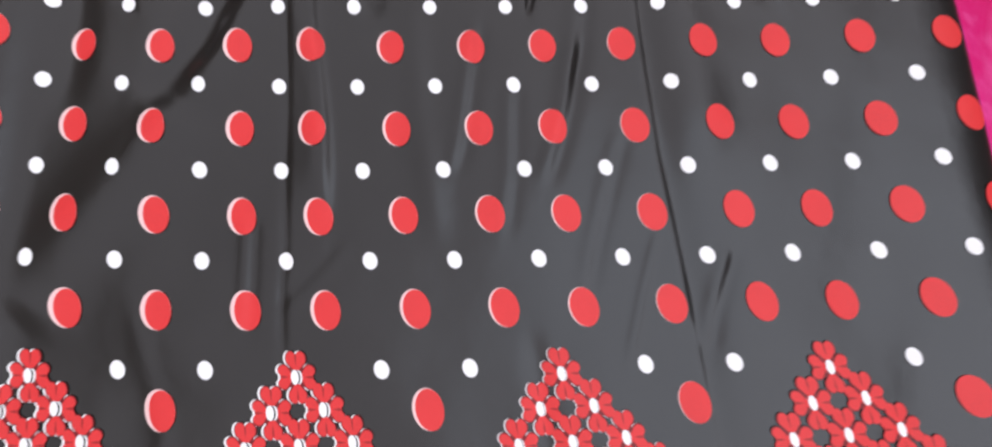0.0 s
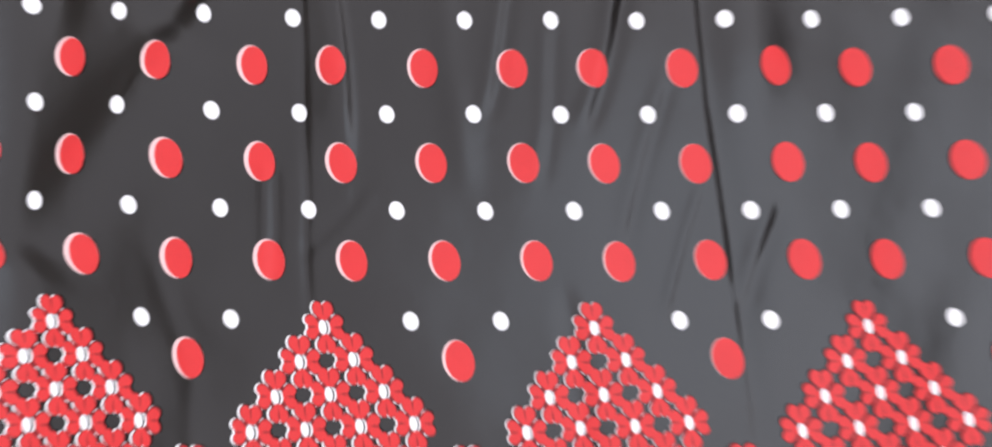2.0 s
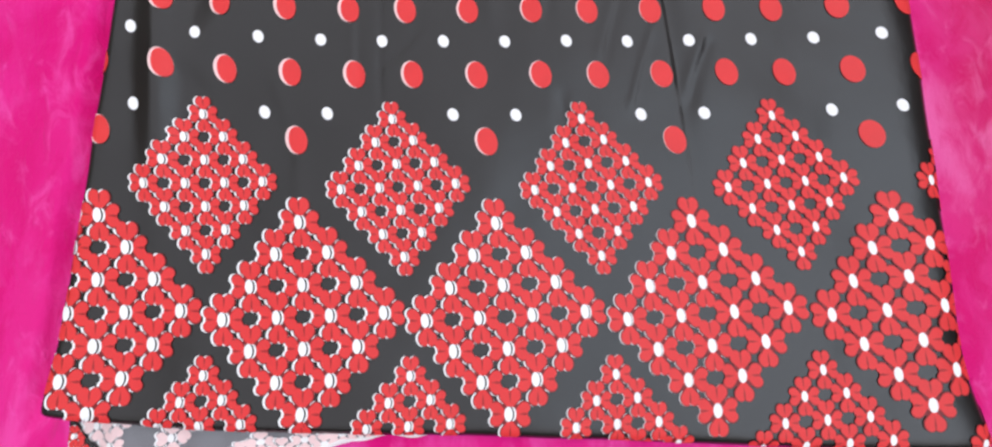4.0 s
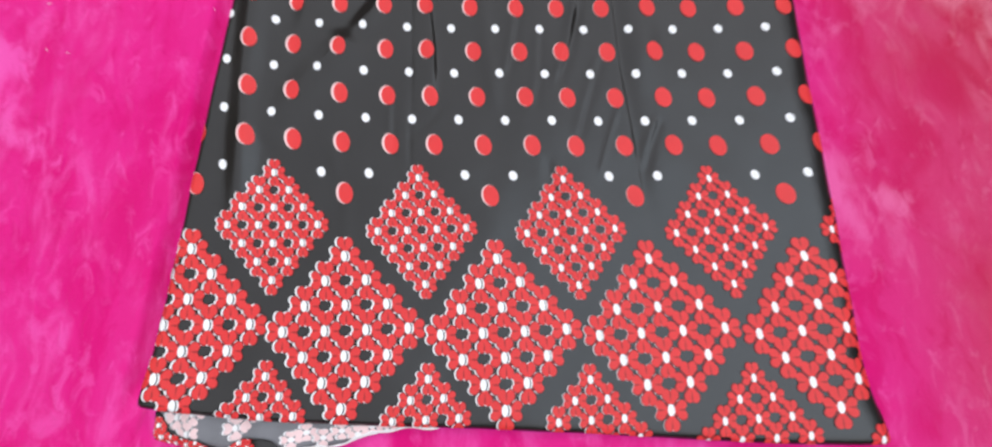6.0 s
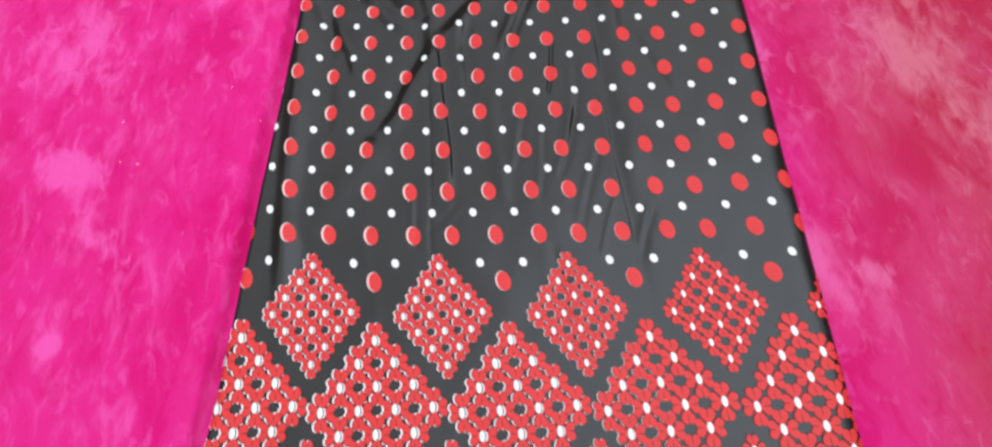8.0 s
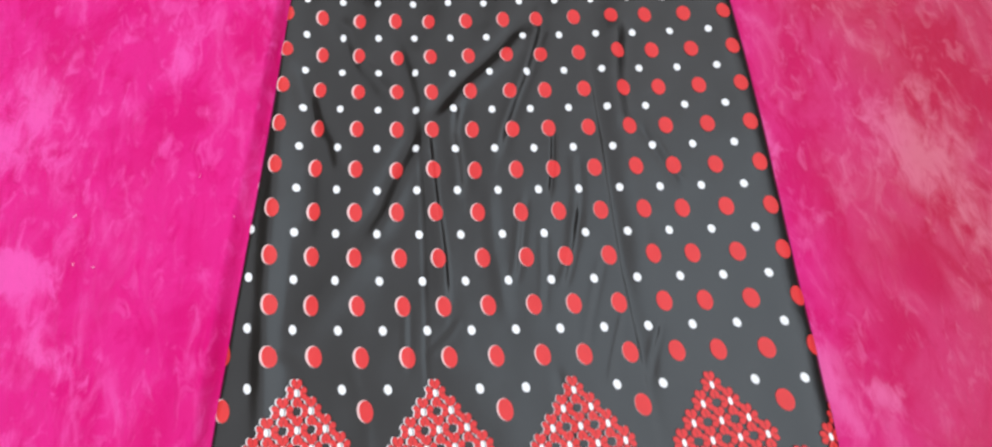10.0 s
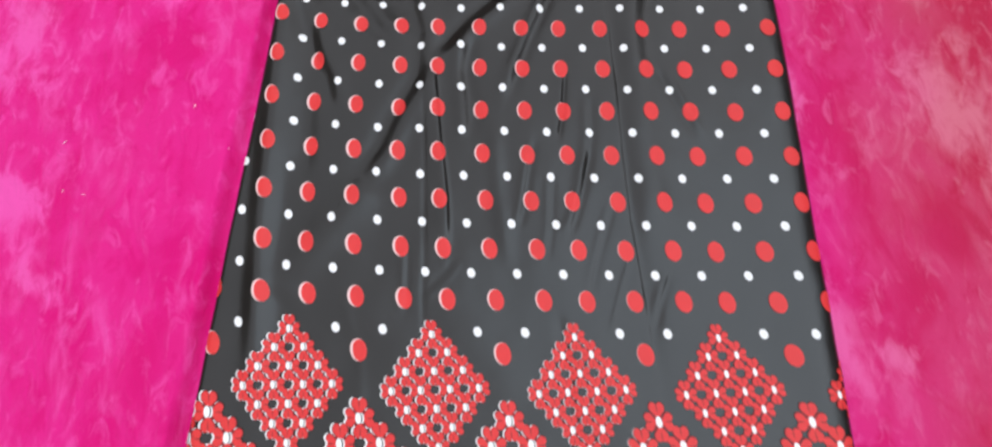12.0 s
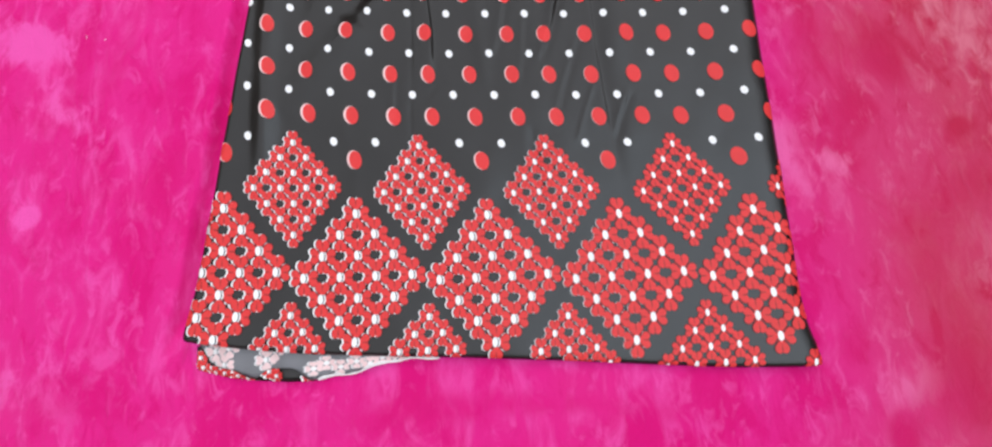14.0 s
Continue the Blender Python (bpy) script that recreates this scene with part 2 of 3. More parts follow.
def build_blanket():
    x0, x1, y0, y1, step = -1.25, 1.45, -1.05, 1.55, 0.006
    ny = int((y1 - y0) / step)
    columns = np.concatenate([np.arange(x0, -0.24, step), np.arange(-0.24, -0.02, 0.002), np.arange(-0.02, x1, step)])
    nx = len(columns) - 1
    gx, gy = np.meshgrid(columns, np.linspace(y0, y1, ny + 1))
    # wavy outer border that drops to the floor
    z = blanket_height(gx, gy)
    rim = np.minimum(np.minimum(gx - x0, x1 - gx), np.minimum(gy - y0, y1 - gy))
    z = z - 0.022 * np.clip(1 - rim / 0.05, 0, 1) ** 2
    px = gx + 0.02 * waves(gx, gy, 8, 0.4, 3)
    py = gy + 0.02 * waves(gx, gy, 9, 0.4, 3)
    idx = np.arange((nx + 1) * (ny + 1)).reshape(ny + 1, nx + 1)
    faces = np.stack([idx[:-1, :-1], idx[:-1, 1:], idx[1:, 1:], idx[1:, :-1]], -1).reshape(-1, 4).tolist()
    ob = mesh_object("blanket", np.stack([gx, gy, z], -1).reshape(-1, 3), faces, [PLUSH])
    # lens shading and pile sheen, put into the colour as a gradient eastwards
    rose_cast = np.clip((px - 0.40) / 0.30, 0, 1)
    rose_cast = rose_cast * rose_cast * (3 - 2 * rose_cast)
    rose_cast = np.clip(rose_cast + 0.12 * waves(gx, gy, 12, 0.25, 4), 0, 1)
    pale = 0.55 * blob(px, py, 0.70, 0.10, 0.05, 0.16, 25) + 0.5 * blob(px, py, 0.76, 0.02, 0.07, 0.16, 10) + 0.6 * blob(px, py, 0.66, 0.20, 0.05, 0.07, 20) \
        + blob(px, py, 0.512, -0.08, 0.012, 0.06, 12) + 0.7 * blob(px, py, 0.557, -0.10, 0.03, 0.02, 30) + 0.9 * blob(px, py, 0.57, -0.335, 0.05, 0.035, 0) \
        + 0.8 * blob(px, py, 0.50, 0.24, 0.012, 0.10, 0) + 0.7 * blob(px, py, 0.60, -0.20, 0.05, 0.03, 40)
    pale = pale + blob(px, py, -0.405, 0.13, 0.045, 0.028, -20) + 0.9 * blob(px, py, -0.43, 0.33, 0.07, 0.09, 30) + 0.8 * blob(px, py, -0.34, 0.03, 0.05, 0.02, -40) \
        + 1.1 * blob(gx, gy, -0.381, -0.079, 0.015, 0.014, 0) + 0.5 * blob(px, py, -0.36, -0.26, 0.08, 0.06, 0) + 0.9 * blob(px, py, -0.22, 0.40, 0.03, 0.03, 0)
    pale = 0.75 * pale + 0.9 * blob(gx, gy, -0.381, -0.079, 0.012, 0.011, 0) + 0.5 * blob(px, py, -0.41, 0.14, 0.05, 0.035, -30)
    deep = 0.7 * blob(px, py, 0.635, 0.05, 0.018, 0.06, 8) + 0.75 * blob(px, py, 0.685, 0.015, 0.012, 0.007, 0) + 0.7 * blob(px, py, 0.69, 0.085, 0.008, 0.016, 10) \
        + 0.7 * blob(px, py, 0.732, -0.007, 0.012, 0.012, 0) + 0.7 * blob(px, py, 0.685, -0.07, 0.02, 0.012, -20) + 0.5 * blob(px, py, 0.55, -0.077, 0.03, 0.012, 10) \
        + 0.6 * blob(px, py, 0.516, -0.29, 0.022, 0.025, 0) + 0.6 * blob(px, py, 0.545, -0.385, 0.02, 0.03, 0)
    # the long thin patch paints the dress's shade along below its hem
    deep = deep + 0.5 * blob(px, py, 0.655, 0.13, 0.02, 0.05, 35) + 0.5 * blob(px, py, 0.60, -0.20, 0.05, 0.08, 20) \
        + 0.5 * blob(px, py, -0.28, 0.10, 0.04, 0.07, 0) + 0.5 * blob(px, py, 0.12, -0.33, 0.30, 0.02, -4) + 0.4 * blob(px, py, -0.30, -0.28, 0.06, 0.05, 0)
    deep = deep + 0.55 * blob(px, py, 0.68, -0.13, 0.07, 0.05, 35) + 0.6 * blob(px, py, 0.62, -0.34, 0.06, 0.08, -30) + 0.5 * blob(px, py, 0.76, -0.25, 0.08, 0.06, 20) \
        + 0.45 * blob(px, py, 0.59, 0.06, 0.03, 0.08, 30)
    for name, f in (("rose_cast", rose_cast), ("pale", pale), ("deep", deep)):
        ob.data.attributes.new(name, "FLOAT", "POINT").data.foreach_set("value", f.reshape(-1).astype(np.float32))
    return tagged(ob, "fuchsia pink plush blanket with brushed patches and a painted rose cast", "blanket")


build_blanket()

# ---- the dress: drape ----
def along(x, y, pts):
    """Distance (signed, left of the way is plus) to a line of points, and how far along it the foot lies, 0 to 1."""
    best, side, where = np.full(np.shape(x), 9.0), np.zeros(np.shape(x)), np.zeros(np.shape(x))
    lens = [math.dist(a, b) for a, b in zip(pts, pts[1:])]
    done = 0.0
    for (ax, ay), (bx, by), n in zip(pts, pts[1:], lens):
        ux, uy = (bx - ax) / n, (by - ay) / n
        s = np.clip((x - ax) * ux + (y - ay) * uy, 0, n)
        dx, dy = x - ax - s * ux, y - ay - s * uy
        d = np.hypot(dx, dy)
        near = d < best
        best = np.where(near, d, best)
        side = np.where(near, np.sign(ux * dy - uy * dx), side)
        where = np.where(near, (done + s) / sum(lens), where)
        done += n
    return best * side, where


FOLDS = []


def fold(height, width, *pts, ends=0.18, steep=None):
    """A ridge (or a valley, below nought) along a line; steep: the narrower width of its western side."""
    FOLDS.append((height, width, pts, ends, steep or width, 0))


def lean(height, width, *pts, ends=0.18):
    """A low flank along a line drawn downwards, rising towards the east (or sinking, below nought)."""
    FOLDS.append((height, width, pts, ends, width, 1))


# rounded roll along one side seam and the hollow beside it
fold(0.0058, 0.0125, (-0.104, -0.12), (-0.101, 0.0), (-0.098, 0.10), (-0.093, 0.18), (-0.088, 0.25), (-0.083, 0.32), (-0.076, 0.42), (-0.06, 0.60))
fold(-0.0029, 0.012, (-0.060, 0.11), (-0.058, 0.20), (-0.052, 0.32), (-0.045, 0.42))
# low swell below the forked crease
fold(0.0042, 0.022, (-0.085, 0.005), (-0.048, 0.060), (-0.022, 0.085), (0.012, 0.128), ends=0.12)
fold(-0.0022, 0.034, (-0.014, -0.10), (0.004, -0.01), ends=0.45)
# long tuck: sharp on one side, sloping up to a raised lip on the other
fold(-0.0008, 0.0030, (0.074, 0.26), (0.070, 0.121), (0.068, 0.077), (0.067, 0.036), (0.064, 0.007), (0.063, -0.06))
fold(0.0034, 0.0036, (0.084, 0.27), (0.0875, 0.166), (0.090, 0.137), (0.0915, 0.104), (0.0905, 0.040), steep=0.0150)
# long crease down the other half, its branch and the swell beyond
fold(-0.0015, 0.0095, (0.294, 0.40), (0.292, 0.224), (0.289, 0.142), (0.288, 0.065), (0.291, 0.0), (0.293, -0.06), (0.295, -0.15), steep=0.0034, ends=0.25)
fold(0.0008, 0.0030, (0.279, 0.025), (0.265, -0.008), (0.249, -0.051))
fold(0.0020, 0.016, (0.335, 0.42), (0.322, 0.28), (0.312, 0.117), (0.310, 0.02))
fold(-0.0022, 0.0026, (0.235, 0.245), (0.228, 0.197), (0.219, 0.158))
fold(0.0014, 0.008, (0.150, 0.19), (0.148, 0.10), (0.155, 0.02))
fold(0.0006, 0.006, (-0.02, 0.02), (0.0, -0.06), (0.0, -0.16))
fold(-0.0014, 0.006, (0.20, -0.02), (0.205, -0.15))
# flanks of the gathers: the forked dark one, its arm, and the smaller ones round them
lean(0.0057, 0.014, (0.050, 0.42), (0.069, 0.341), (0.076, 0.301), (0.071, 0.245), (0.045, 0.201), (0.026, 0.161), (-0.012, 0.112))
lean(0.0051, 0.013, (0.225, 0.40), (0.195, 0.365), (0.165, 0.338), (0.133, 0.313), (0.104, 0.283), (0.080, 0.258))
lean(-0.0044, 0.008, (0.240, 0.42), (0.236, 0.380), (0.217, 0.331), (0.196, 0.289), (0.178, 0.249), (0.163, 0.206))
lean(-0.0052, 0.010, (0.128, 0.30), (0.117, 0.249), (0.120, 0.212), (0.120, 0.165))
lean(0.0044, 0.012, (-0.022, 0.43), (-0.008, 0.393), (0.006, 0.350), (0.029, 0.312), (0.052, 0.290))
lean(0.0044, 0.012, (-0.066, 0.37), (-0.057, 0.329), (-0.046, 0.289), (-0.031, 0.255), (-0.022, 0.205))
lean(-0.0022, 0.0050, (0.190, 0.165), (0.179, 0.117), (0.172, 0.085), (0.165, 0.062))
lean(-0.0023, 0.0055, (0.252, 0.150), (0.236, 0.098), (0.227, 0.075), (0.216, 0.050))
lean(-0.0012, 0.0050, (0.269, 0.088), (0.254, 0.051), (0.242, 0.019), (0.231, -0.015))
lean(-0.0017, 0.0050, (0.318, 0.01), (0.301, -0.026), (0.293, -0.050))
lean(-0.0014, 0.0045, (0.048, 0.055), (0.046, 0.017), (0.043, -0.015))
lean(-0.0012, 0.0050, (0.207, 0.126), (0.199, 0.061), (0.190, 0.023))
lean(-0.0016, 0.0060, (0.256, 0.21), (0.252, 0.159), (0.236, 0.105))
lean(0.0010, 0.0050, (0.103, 0.036), (0.088, 0.019), (0.062, -0.002))
lean(-0.0039, 0.015, (0.345, 0.39), (0.325, 0.307), (0.318, 0.225))
lean(0.0019, 0.0060, (0.340, 0.24), (0.348, 0.217), (0.358, 0.188), (0.374, 0.148))


def edge_roll(d, w, h):
    q = np.clip(1 - d / w, 0, 1)
    return -h * (1 - np.sqrt(np.clip(1 - q * q, 0, 1)))


def drape(x, y):
    x, y = np.asarray(x, float), np.asarray(y, float)
    dl, dr, dh = x - left_edge(y), right_edge(y) - x, y - hem(x)
    z = edge_roll(dl, 0.010, 0.0045) + edge_roll(dr, 0.036, 0.0115) + edge_roll(dh, 0.010, 0.0035)
    # the middle sags, both sides stand up on their seams
    z = z + 0.043 * (x - 0.17) ** 2 - 0.0020 + 0.0055 * np.exp(-(dl / 0.045) ** 2) + 0.0059 * np.exp(-(dr / 0.05) ** 2)
    z = z + edge_roll(dl, 0.008, 0.0062) + edge_roll(dr, 0.012, 0.0080)
    z = z + 0.0010 * waves(x, y * 0.5, 21, 0.12, 3)
    high = np.clip((y - 0.36) / 0.2, 0, 1)
    z = z + 0.004 * high * np.sin(x * 78 + 3 * np.sin(y * 9)) * np.clip(dl / 0.03, 0, 1) * np.clip(dr / 0.03, 0, 1)
    for height, width, pts, ends, steep, odd in FOLDS:
        d, s = along(x, y, pts)
        taper = np.clip(np.minimum(s, 1 - s) / ends, 0, 1)
        q = d / np.where(d < 0, steep, width)
        z = z + height * q ** odd * np.exp(-q * q) * (0.08 + 0.92 * taper * taper * (3 - 2 * taper)) * np.clip(1.6 - np.abs(q) / 3, 0, 1)
    return z


# ---- the print's own coordinates on the cloth ----
PX = (-0.0042, -0.0392, 0.1373, 0.6794, -1.4682, 1.0076, -0.1293, 0.0171, -0.2092, 0.0609, 0.1851, 0.2244, -0.2812, -0.1654, 0.3445)
PY = (0.0061, 1.0237, -0.0134, -0.1847, -0.0613, -0.1155, -0.0971, 0.0922, 0.4290, 0.1185, 0.1951, -0.0734, -0.1809, -0.4039, 0.1521)
TERMS = [(i, j) for i in range(5) for j in range(5 - i)]
PERIOD, ROW = 0.14, 0.052


def on_cloth(u, v):
    """Print coordinates to the plan; straight on beyond the worked range."""
    u, v = np.asarray(u, float), np.asarray(v, float)
    uc, vc = np.clip(u, -0.20, 0.50), np.clip(v, -0.30, 0.37)
    x, y = np.zeros(np.shape(u)), np.zeros(np.shape(u))
    for (i, j), a, b in zip(TERMS, PX, PY):
        m = uc ** i * vc ** j
        x, y = x + a * m, y + b * m
    return x + (u - uc) + 0.03 * (v - vc), y + 1.0 * (v - vc) - 0.10 * (u - uc)


LIFT = 0.00035


def lay(u, v, lift):
    """Points of the print laid on the draped cloth, held within its outline."""
    x, y = on_cloth(u, v)
    y = np.maximum(y, hem(x) + 0.0004)
    x = np.clip(x, left_edge(y) + 0.0004, right_edge(y) - 0.0004)
    return np.stack([x, y, drape(x, y) + lift], -1)


def inside(u, v, margin):
    x, y = on_cloth(u, v)
    return left_edge(y) - margin < x < right_edge(y) + margin and y > hem(x) - margin and y < TOP - 0.03


dress = tagged(new("dress"), "black dress skirt printed with red dots and flower diamonds, laid flat", "dress")


def build_front():
    s = np.linspace(0, 1, 521)
    # finer columns near both side edges
    s = s + 0.035 * np.sin(2 * np.pi * s) * -1
    t = np.linspace(0, 1, 430)
    S, R = np.meshgrid(s, t)
    y = hem(0.15) + R * (TOP - hem(0.15))
    for _ in range(3):
        x = left_edge(y) + S * (right_edge(y) - left_edge(y))
        y = hem(x) + R * (TOP - hem(x))
    z = drape(x, y)
    ny, nx = S.shape
    idx = np.arange(nx * ny).reshape(ny, nx)
    faces = np.stack([idx[:-1, :-1], idx[:-1, 1:], idx[1:, 1:], idx[1:, :-1]], -1).reshape(-1, 4).tolist()
    ob = mesh_object("front_panel", np.stack([x, y, z], -1).reshape(-1, 3), faces, [BLACK], dress, "black polyester front panel")
    mod = ob.modifiers.new("thickness", "SOLIDIFY")
    mod.thickness, mod.offset = 0.0005, -1.0
    return ob


build_front()


def ring(cu, cv, ru, rv, n=24, lean=0.0, power=2.0):
    a = np.linspace(0, 2 * np.pi, n, endpoint=False)
    c, s = np.cos(a), np.sin(a)
    q = lambda w: np.sign(w) * np.abs(w) ** (2 / power)
    return cu + ru * q(c) + lean * rv * q(s), cv + rv * q(s)


def disc(cu, cv, ru, rv, lift, n=24, lean=0.0, rings=3):
    """A filled round patch of print, in rings, so that it follows the folds."""
    verts = [lay(np.array([cu]), np.array([cv]), lift)[0]]
    faces = []
    for k in range(1, rings + 1):
        u, v = ring(cu, cv, ru * k / rings, rv * k / rings, n, lean)
        verts.extend(lay(u, v, lift))
    for i in range(n):
        faces.append((0, 1 + i, 1 + (i + 1) % n))
        for k in range(1, rings):
            a, b = 1 + (k - 1) * n, 1 + k * n
            faces.append((a + i, b + i, b + (i + 1) % n, a + (i + 1) % n))
    return verts, faces


def gather(pieces):
    """Joins (verts, faces, slot) pieces."""
    V, Fs, M = [], [], []
    for v, f, m in pieces:
        o = len(V)
        V.extend(v)
        Fs.extend(tuple(i + o for i in q) for q in f)
        M.extend([m] * len(f))
    return V, Fs, M


def slip(u):
    """By how much the white underprint shows at the side of the red: wide at one side seam, none at the other."""
    return 0.0026 * min(1.0, max(0.0, (0.33 - u) / 0.30))


rng = random.Random(4)


def red_dot(u, v):
    e = slip(u)
    du, dv = rng.uniform(-0.0004, 0.0004), rng.uniform(-0.0004, 0.0004)
    ru, rv = 0.0083, 0.0108
    pieces = []
    if e > 0.0003:
        pieces.append((*disc(u + du, v + dv, ru, rv, LIFT), 1))
    pieces.append((*disc(u + du + e * 0.5, v + dv - e * 0.1, ru - e * 0.5, rv * (1 - e * 14), LIFT + 0.00018), 0))
    V, Fs, M = gather(pieces)
    mesh_object("red_dot", V, Fs, [RED, BLUSH], dress, "", M)


def white_dot(u, v):
    V, Fs = disc(u, v, 0.0041, 0.0049, LIFT, 18, rings=2)
    mesh_object("white_dot", V, Fs, [WHITE], dress)


OFFSETS = (0.0, 0.345, 0.655)
for p in range(-2, 5):
    for r in range(0, 16):
        for o in range(3):
            u, v = PERIOD * (p + OFFSETS[o]), ROW * (r - 1)
            if r == 0 and o:
                continue
            if inside(u, v, 0.004):
                red_dot(u, v)
    for r in range(0, 15):
        for o in range(3):
            u, v = PERIOD * (p + (1 + 2 * o) / 6) + 0.002, ROW * (r - 0.5) + (-0.0056 if r == 0 else 0.0006)
            if r == 0 and o == 1:
                continue
            if inside(u, v, 0.0):
                white_dot(u, v)


# ---- flower diamonds ----
def petal(turn, a, b, ra, rb, tip, n=10):
    """A two-lobed petal as a loop in flower units: lobe centres (+-a, b), radii ra, rb, pointed at tip; turned by quarter turns."""
    loop = []
    for i in range(n):
        w = radians(-62 + 205 * i / (n - 1))
        loop.append((max(0.0, a + ra * math.cos(w)), b + rb * math.sin(w)))
    loop = [(0.02, tip)] + loop + [(-x, y) for x, y in reversed(loop)] + [(-0.02, tip)]
    c, s = round(math.cos(radians(turn))), round(math.sin(radians(turn)))
    return [(c * x - s * y, s * x + c * y) for x, y in loop]


PETALS = [petal(0, 0.275, 0.69, 0.305, 0.30, 0.10), petal(90, 0.262, 0.69, 0.232, 0.32, 0.10),
          petal(180, 0.20, 0.69, 0.315, 0.30, 0.10), petal(270, 0.262, 0.69, 0.232, 0.32, 0.10)]


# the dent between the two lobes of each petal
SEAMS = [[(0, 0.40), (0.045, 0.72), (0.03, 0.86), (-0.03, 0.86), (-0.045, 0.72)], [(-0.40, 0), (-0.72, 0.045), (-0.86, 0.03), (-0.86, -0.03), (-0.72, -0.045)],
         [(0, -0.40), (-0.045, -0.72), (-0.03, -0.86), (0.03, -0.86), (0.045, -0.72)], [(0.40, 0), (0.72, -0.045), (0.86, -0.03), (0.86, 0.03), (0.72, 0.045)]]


def patch(cu, cv, su, sv, loop, shift, lift, shrink=1.0, laying=None):
    """One filled loop of a flower on the cloth, as a fan round its own middle."""
    L = np.array(loop)
    mid = L.mean(0)
    L = mid + (L - mid) * shrink
    pts = np.vstack([[mid], mid + (L - mid) * 0.5, L])
    n = len(L)
    verts = (laying or lay)(cu + su * pts[:, 0] + shift, cv + sv * pts[:, 1], lift)
    faces = []
    for i in range(n):
        j = (i + 1) % n
        faces += [(0, 1 + i, 1 + j), (1 + i, 1 + n + i, 1 + n + j, 1 + j)]
    return list(verts), faces


def oval(ru, rv, n=14):
    return [(ru * math.cos(2 * math.pi * i / n), rv * math.sin(2 * math.pi * i / n)) for i in range(n)]


def flower(u, v, su, sv, parent, mats, laying=None, e=None):
    """Four two-lobed petals with dark seams, a split white eye, and the white underprint at one side."""
    e = slip(u) * su / 0.0126 * 0.62 if e is None else e
    pieces = []
    if e > 0.0003:
        for h in PETALS:
            pieces.append((*patch(u, v, su, sv, h, -e, LIFT, laying=laying), 1))
    pieces.append((*patch(u, v, su, sv, oval(0.54, 0.54), 0, LIFT + 0.00012, laying=laying), 3))
    for h in PETALS:
        pieces.append((*patch(u, v, su, sv, h, 0, LIFT + 0.00018, laying=laying), 3))
        pieces.append((*patch(u, v, su, sv, h, 0, LIFT + 0.00030, shrink=0.90, laying=laying), 0))
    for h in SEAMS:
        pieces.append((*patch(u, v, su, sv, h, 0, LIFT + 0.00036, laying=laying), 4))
    pieces.append((*patch(u, v, su, sv, oval(0.30, 0.26), 0, LIFT + 0.00036, laying=laying), 0))
    w = min(1.0, e / 0.0012)
    pieces.append((*patch(u, v, su, sv, oval(0.21, 0.28), -0.09 * su * w, LIFT + 0.00060, laying=laying), 1))
    if w > 0.1:
        pieces.append((*patch(u, v, su, sv, oval(0.20, 0.275), 0.005 * su * w, LIFT + 0.00053, laying=laying), 2))
        pieces.append((*patch(u, v, su, sv, oval(0.20, 0.265), 0.11 * su * w, LIFT + 0.00046, laying=laying), 1))
    V, Fs, M = gather(pieces)
    return mesh_object("flower", V, Fs, mats, parent, "", M)


def diamond(name, cu, corners, size, label):
    """Four by four flowers between the top, right, left corner flowers' middles."""
    (tu, tv), (ru, rv), (lu, lv) = corners
    ob = None
    for i in range(4):
        for j in range(4):
            u = cu + tu + (ru - tu) * i / 3 + (lu - tu) * j / 3
            v = tv + (rv - tv) * i / 3 + (lv - tv) * j / 3
            if not inside(u, v, size * 0.55):
                continue
            if ob is None:
                ob = new(name)
                ob.parent = dress
                ob["label"] = label
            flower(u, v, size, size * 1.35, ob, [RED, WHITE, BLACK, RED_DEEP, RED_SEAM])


SMALL = ((0.0033, -0.0352), (0.0437, -0.0843), (-0.0396, -0.0892))
LARGE = ((-0.0008, -0.1138), (0.0540, -0.1783), (-0.0575, -0.1841))
LOWER = tuple((a - 0.003, b - 0.1872) for a, b in SMALL)
for p in range(-2, 5):
    diamond("flower_diamond", PERIOD * (p + 0.5), SMALL, 0.0102, "small diamond of sixteen red flowers")
    diamond("flower_diamond", PERIOD * p, LARGE, 0.0137, "large diamond of sixteen red flowers")
    diamond("flower_diamond", PERIOD * (p + 0.5), LOWER, 0.0102, "diamond of red flowers cut by the hem")


# ---- back panel showing below the hem, its turned edge ----
def back_hem(x):
    k = np.clip((x + 0.174) / 0.250, 0, 1)
    return -0.2610 - 0.0135 * np.sin(np.pi * np.clip(k * 1.25, 0, 1)) ** 0.8 - 0.0085 * np.clip(k * 1.8, 0, 1) + 0.0012 * np.sin(x * 150) * (k > 0.5)


def back_z(x, y):
    return -0.0088 + 0.0012 * np.sin(x * 90 + 1.0) + 0.0008 * np.sin(x * 210) - 0.0022 * np.clip(1 - (y - back_hem(x)) / 0.004, 0, 1) ** 2


def strip(name, x0, x1, low, high, height, mat, parent, label, n=90, m=10, thick=0.0005):
    """A band of cloth between two curves."""
    g, h = np.meshgrid(np.linspace(x0, x1, n), np.linspace(0, 1, m))
    y = low(g) + h * (high(g) - low(g))
    idx = np.arange(n * m).reshape(m, n)
    faces = np.stack([idx[:-1, :-1], idx[:-1, 1:], idx[1:, 1:], idx[1:, :-1]], -1).reshape(-1, 4).tolist()
    ob = mesh_object(name, np.stack([g, y, height(g, y)], -1).reshape(-1, 3), faces, [mat], parent, label)
    mod = ob.modifiers.new("thickness", "SOLIDIFY")
    mod.thickness, mod.offset = thick, -1.0
    return ob


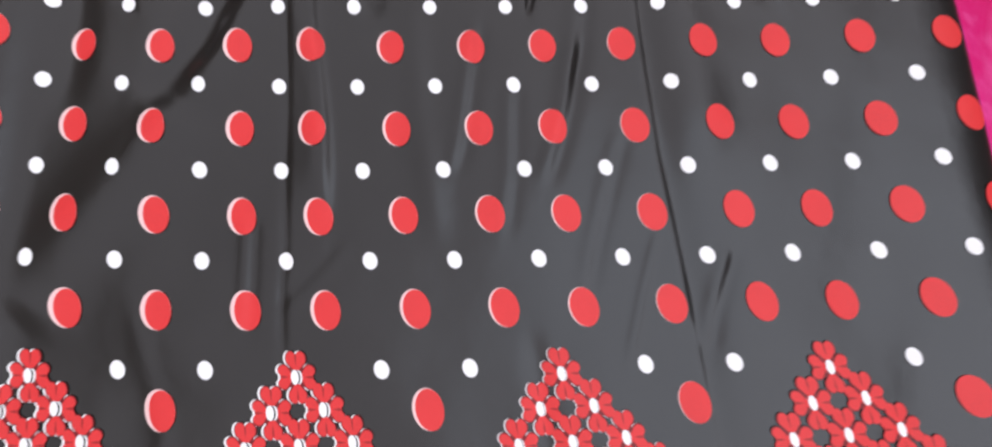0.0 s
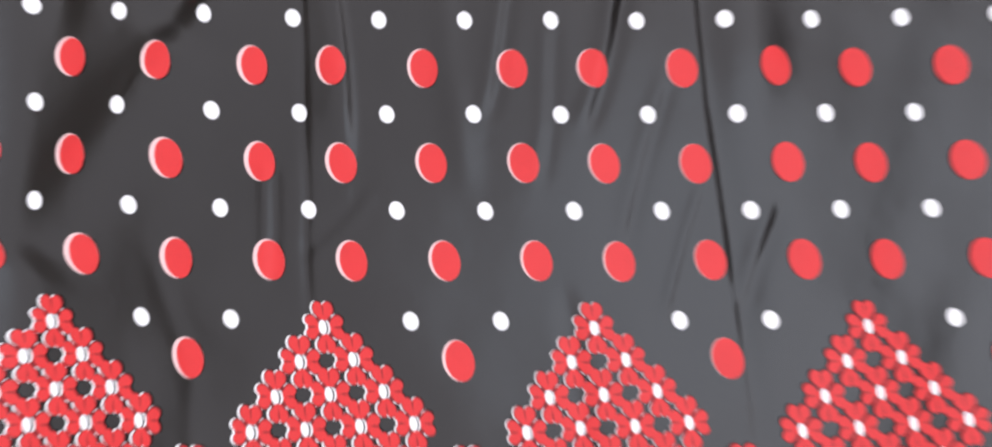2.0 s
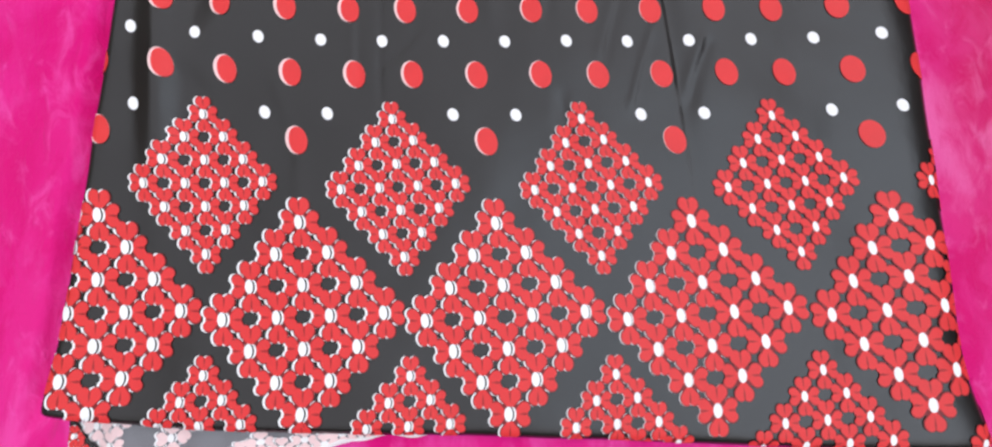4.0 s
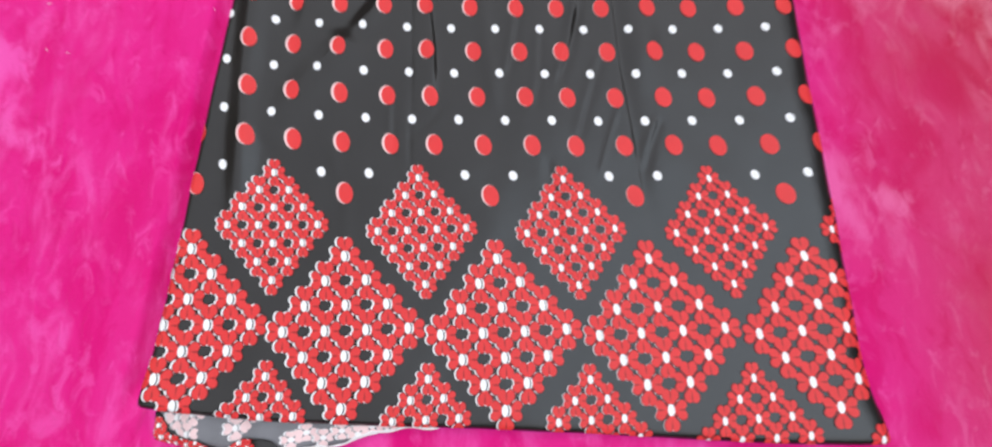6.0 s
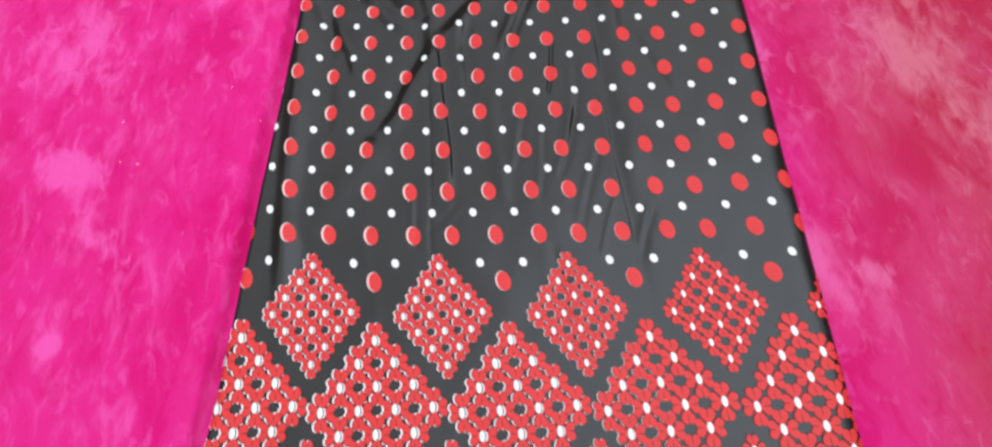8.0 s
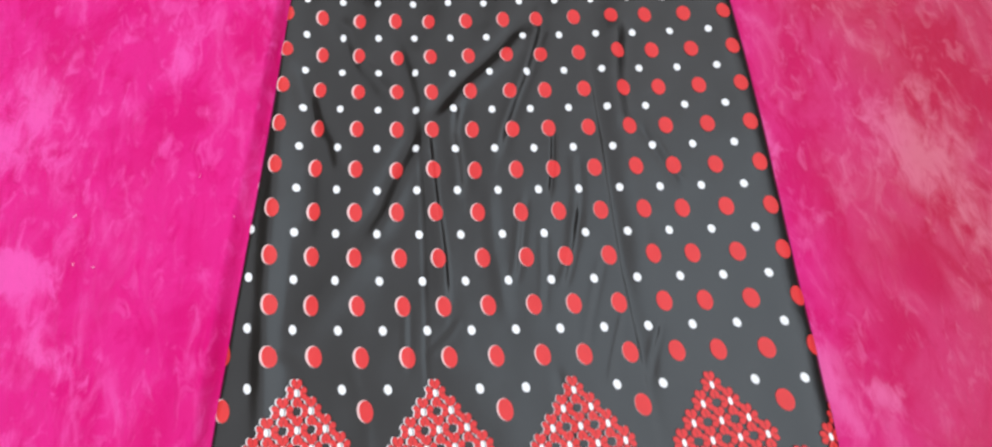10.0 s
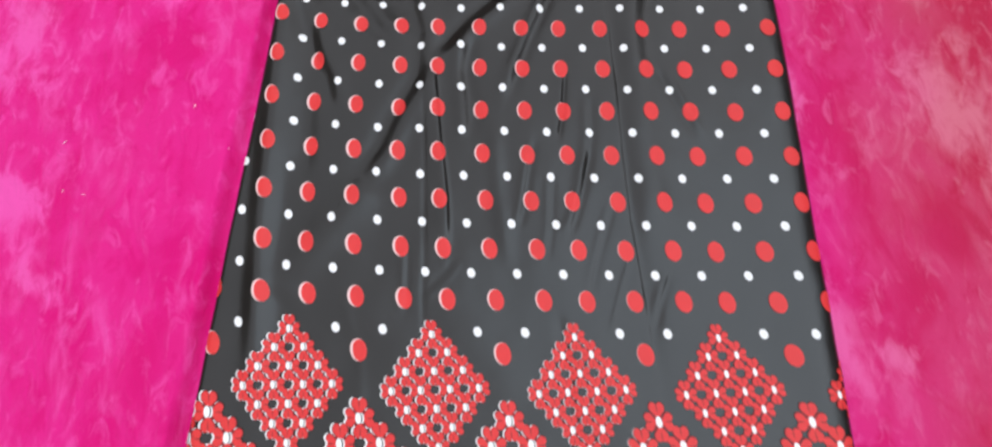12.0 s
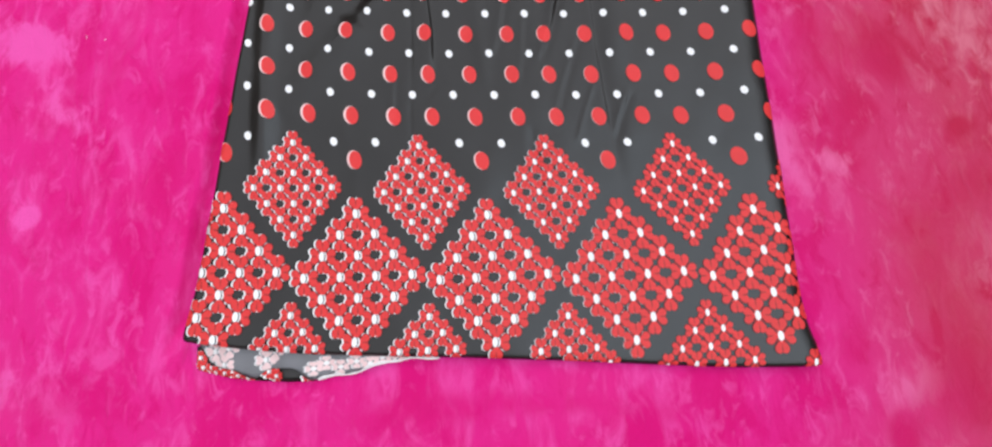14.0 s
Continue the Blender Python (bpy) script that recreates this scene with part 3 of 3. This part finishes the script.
back = strip("back_panel", -0.174, 0.082, back_hem, lambda x: hem(x) + 0.035, back_z, REVERSE, dress, "grey reverse of the back panel with pale pink print")


def lay_back(x, y, lift):
    y = np.clip(y, back_hem(x) + 0.0003, hem(x) + 0.034)
    x = np.clip(x, -0.1735, 0.0815)
    return np.stack([x, y, back_z(x, y) + lift], -1)


for x, dy in ((-0.157, 0.004), (-0.141, 0.010), (-0.146, -0.008), (-0.103, 0.002), (-0.094, 0.012)):
    flower(x, hem(x) - 0.012 + dy, 0.0105, 0.011, back, [REVERSE_PINK, REVERSE_WHITE, REVERSE, REVERSE, REVERSE_PINK], lay_back, 0.0016)
for i in range(9):
    x = -0.052 + 0.0145 * i + 0.002 * math.sin(5 * i)
    flower(x, (hem(x) + back_hem(x)) / 2 + (0.003 if i % 2 else -0.002), 0.0095, 0.0075, back, [REVERSE_PINK, REVERSE_WHITE, REVERSE_WHITE, REVERSE, REVERSE_PINK], lay_back, 0.0018)


def lip_top(x):
    return back_hem(x) + 0.0018 + 0.0009 * np.sin(x * 120) + 0.0006 * np.sin(x * 410)


strip("hem_edge", -0.048, 0.080, lambda x: back_hem(x) - 0.0006, lip_top, lambda x, y: back_z(x, y) + 0.0012, REVERSE_WHITE, back, "frayed white hem edge", 60, 5)


def turn_top(x):
    h = 0.016 * np.exp(-((x + 0.174) / 0.010) ** 2) + 0.0085 * np.clip((-0.115 - x) / 0.02, 0, 1) \
        + 0.0135 * np.exp(-((x + 0.085) / 0.024) ** 4)
    return back_hem(x) - 0.0008 + h


def turn_z(x, y):
    return back_z(x, y) + 0.0019 + 0.0008 * np.sin(np.pi * np.clip((y - back_hem(x)) / 0.014, 0, 1))


turn = strip("turned_hem", -0.1755, -0.048, lambda x: back_hem(x) - 0.0012, turn_top, turn_z, BLACK, back, "black turned-up hem with red and white print", 80, 8)


def lay_turn(x, y, lift):
    x = np.clip(x, -0.175, -0.049)
    y = np.clip(y, back_hem(x) - 0.001, turn_top(x) - 0.0003)
    return np.stack([x, y, turn_z(x, y) + lift], -1)


for x, dy in ((-0.171, 0.013), (-0.168, 0.004), (-0.156, 0.001), (-0.144, 0.003), (-0.131, 0.002), (-0.121, 0.001), (-0.099, 0.009), (-0.091, 0.005), (-0.056, 0.002)):
    flower(x, back_hem(x) + dy, 0.0070, 0.0075, turn, [RED, WHITE, BLACK, RED_DEEP, RED_SEAM], lay_turn, 0.0028)

# ---- lint on the pile ----
LINT = cloth("lint_white", (0.80, 0.76, 0.78), 0.04, rough=0.9)


def lint(x, y, length, turn):
    """A short curled fibre."""
    bm = bmesh.new()
    rings = []
    for i in range(7):
        k = i / 6 - 0.5
        c = Vector((length * k, 0.25 * length * math.sin(3 * k), 0.0006 + 0.0005 * math.cos(3 * k)))
        r = 0.00035 * (1.15 - abs(k) * 1.6)
        rings.append([bm.verts.new(c + Vector((0, r * math.cos(a), r * math.sin(a)))) for a in (0, 1.257, 2.513, 3.770, 5.027)])
    for a, b in zip(rings, rings[1:]):
        for i in range(5):
            bm.faces.new((a[i], b[i], b[(i + 1) % 5], a[(i + 1) % 5]))
    bm.faces.new(rings[0][::-1])
    bm.faces.new(rings[-1])
    me = bpy.data.meshes.new("lint")
    bm.to_mesh(me)
    bm.free()
    me.materials.append(LINT)
    ob = new("lint", me)
    ob.matrix_world = pose(x, y, float(blanket_height(np.array(x), np.array(y))), 0, 0, turn)
    return tagged(ob, "tiny white curled lint fibre on the blanket", "lint", "lint on the blanket")


lint(-0.191, 0.234, 0.004, 35)
lint(-0.151, 0.180, 0.003, 80)
lint(-0.335, 0.200, 0.0045, 10)
lint(-0.307, 0.137, 0.004, -30)
lint(-0.331, 0.143, 0.003, 50)
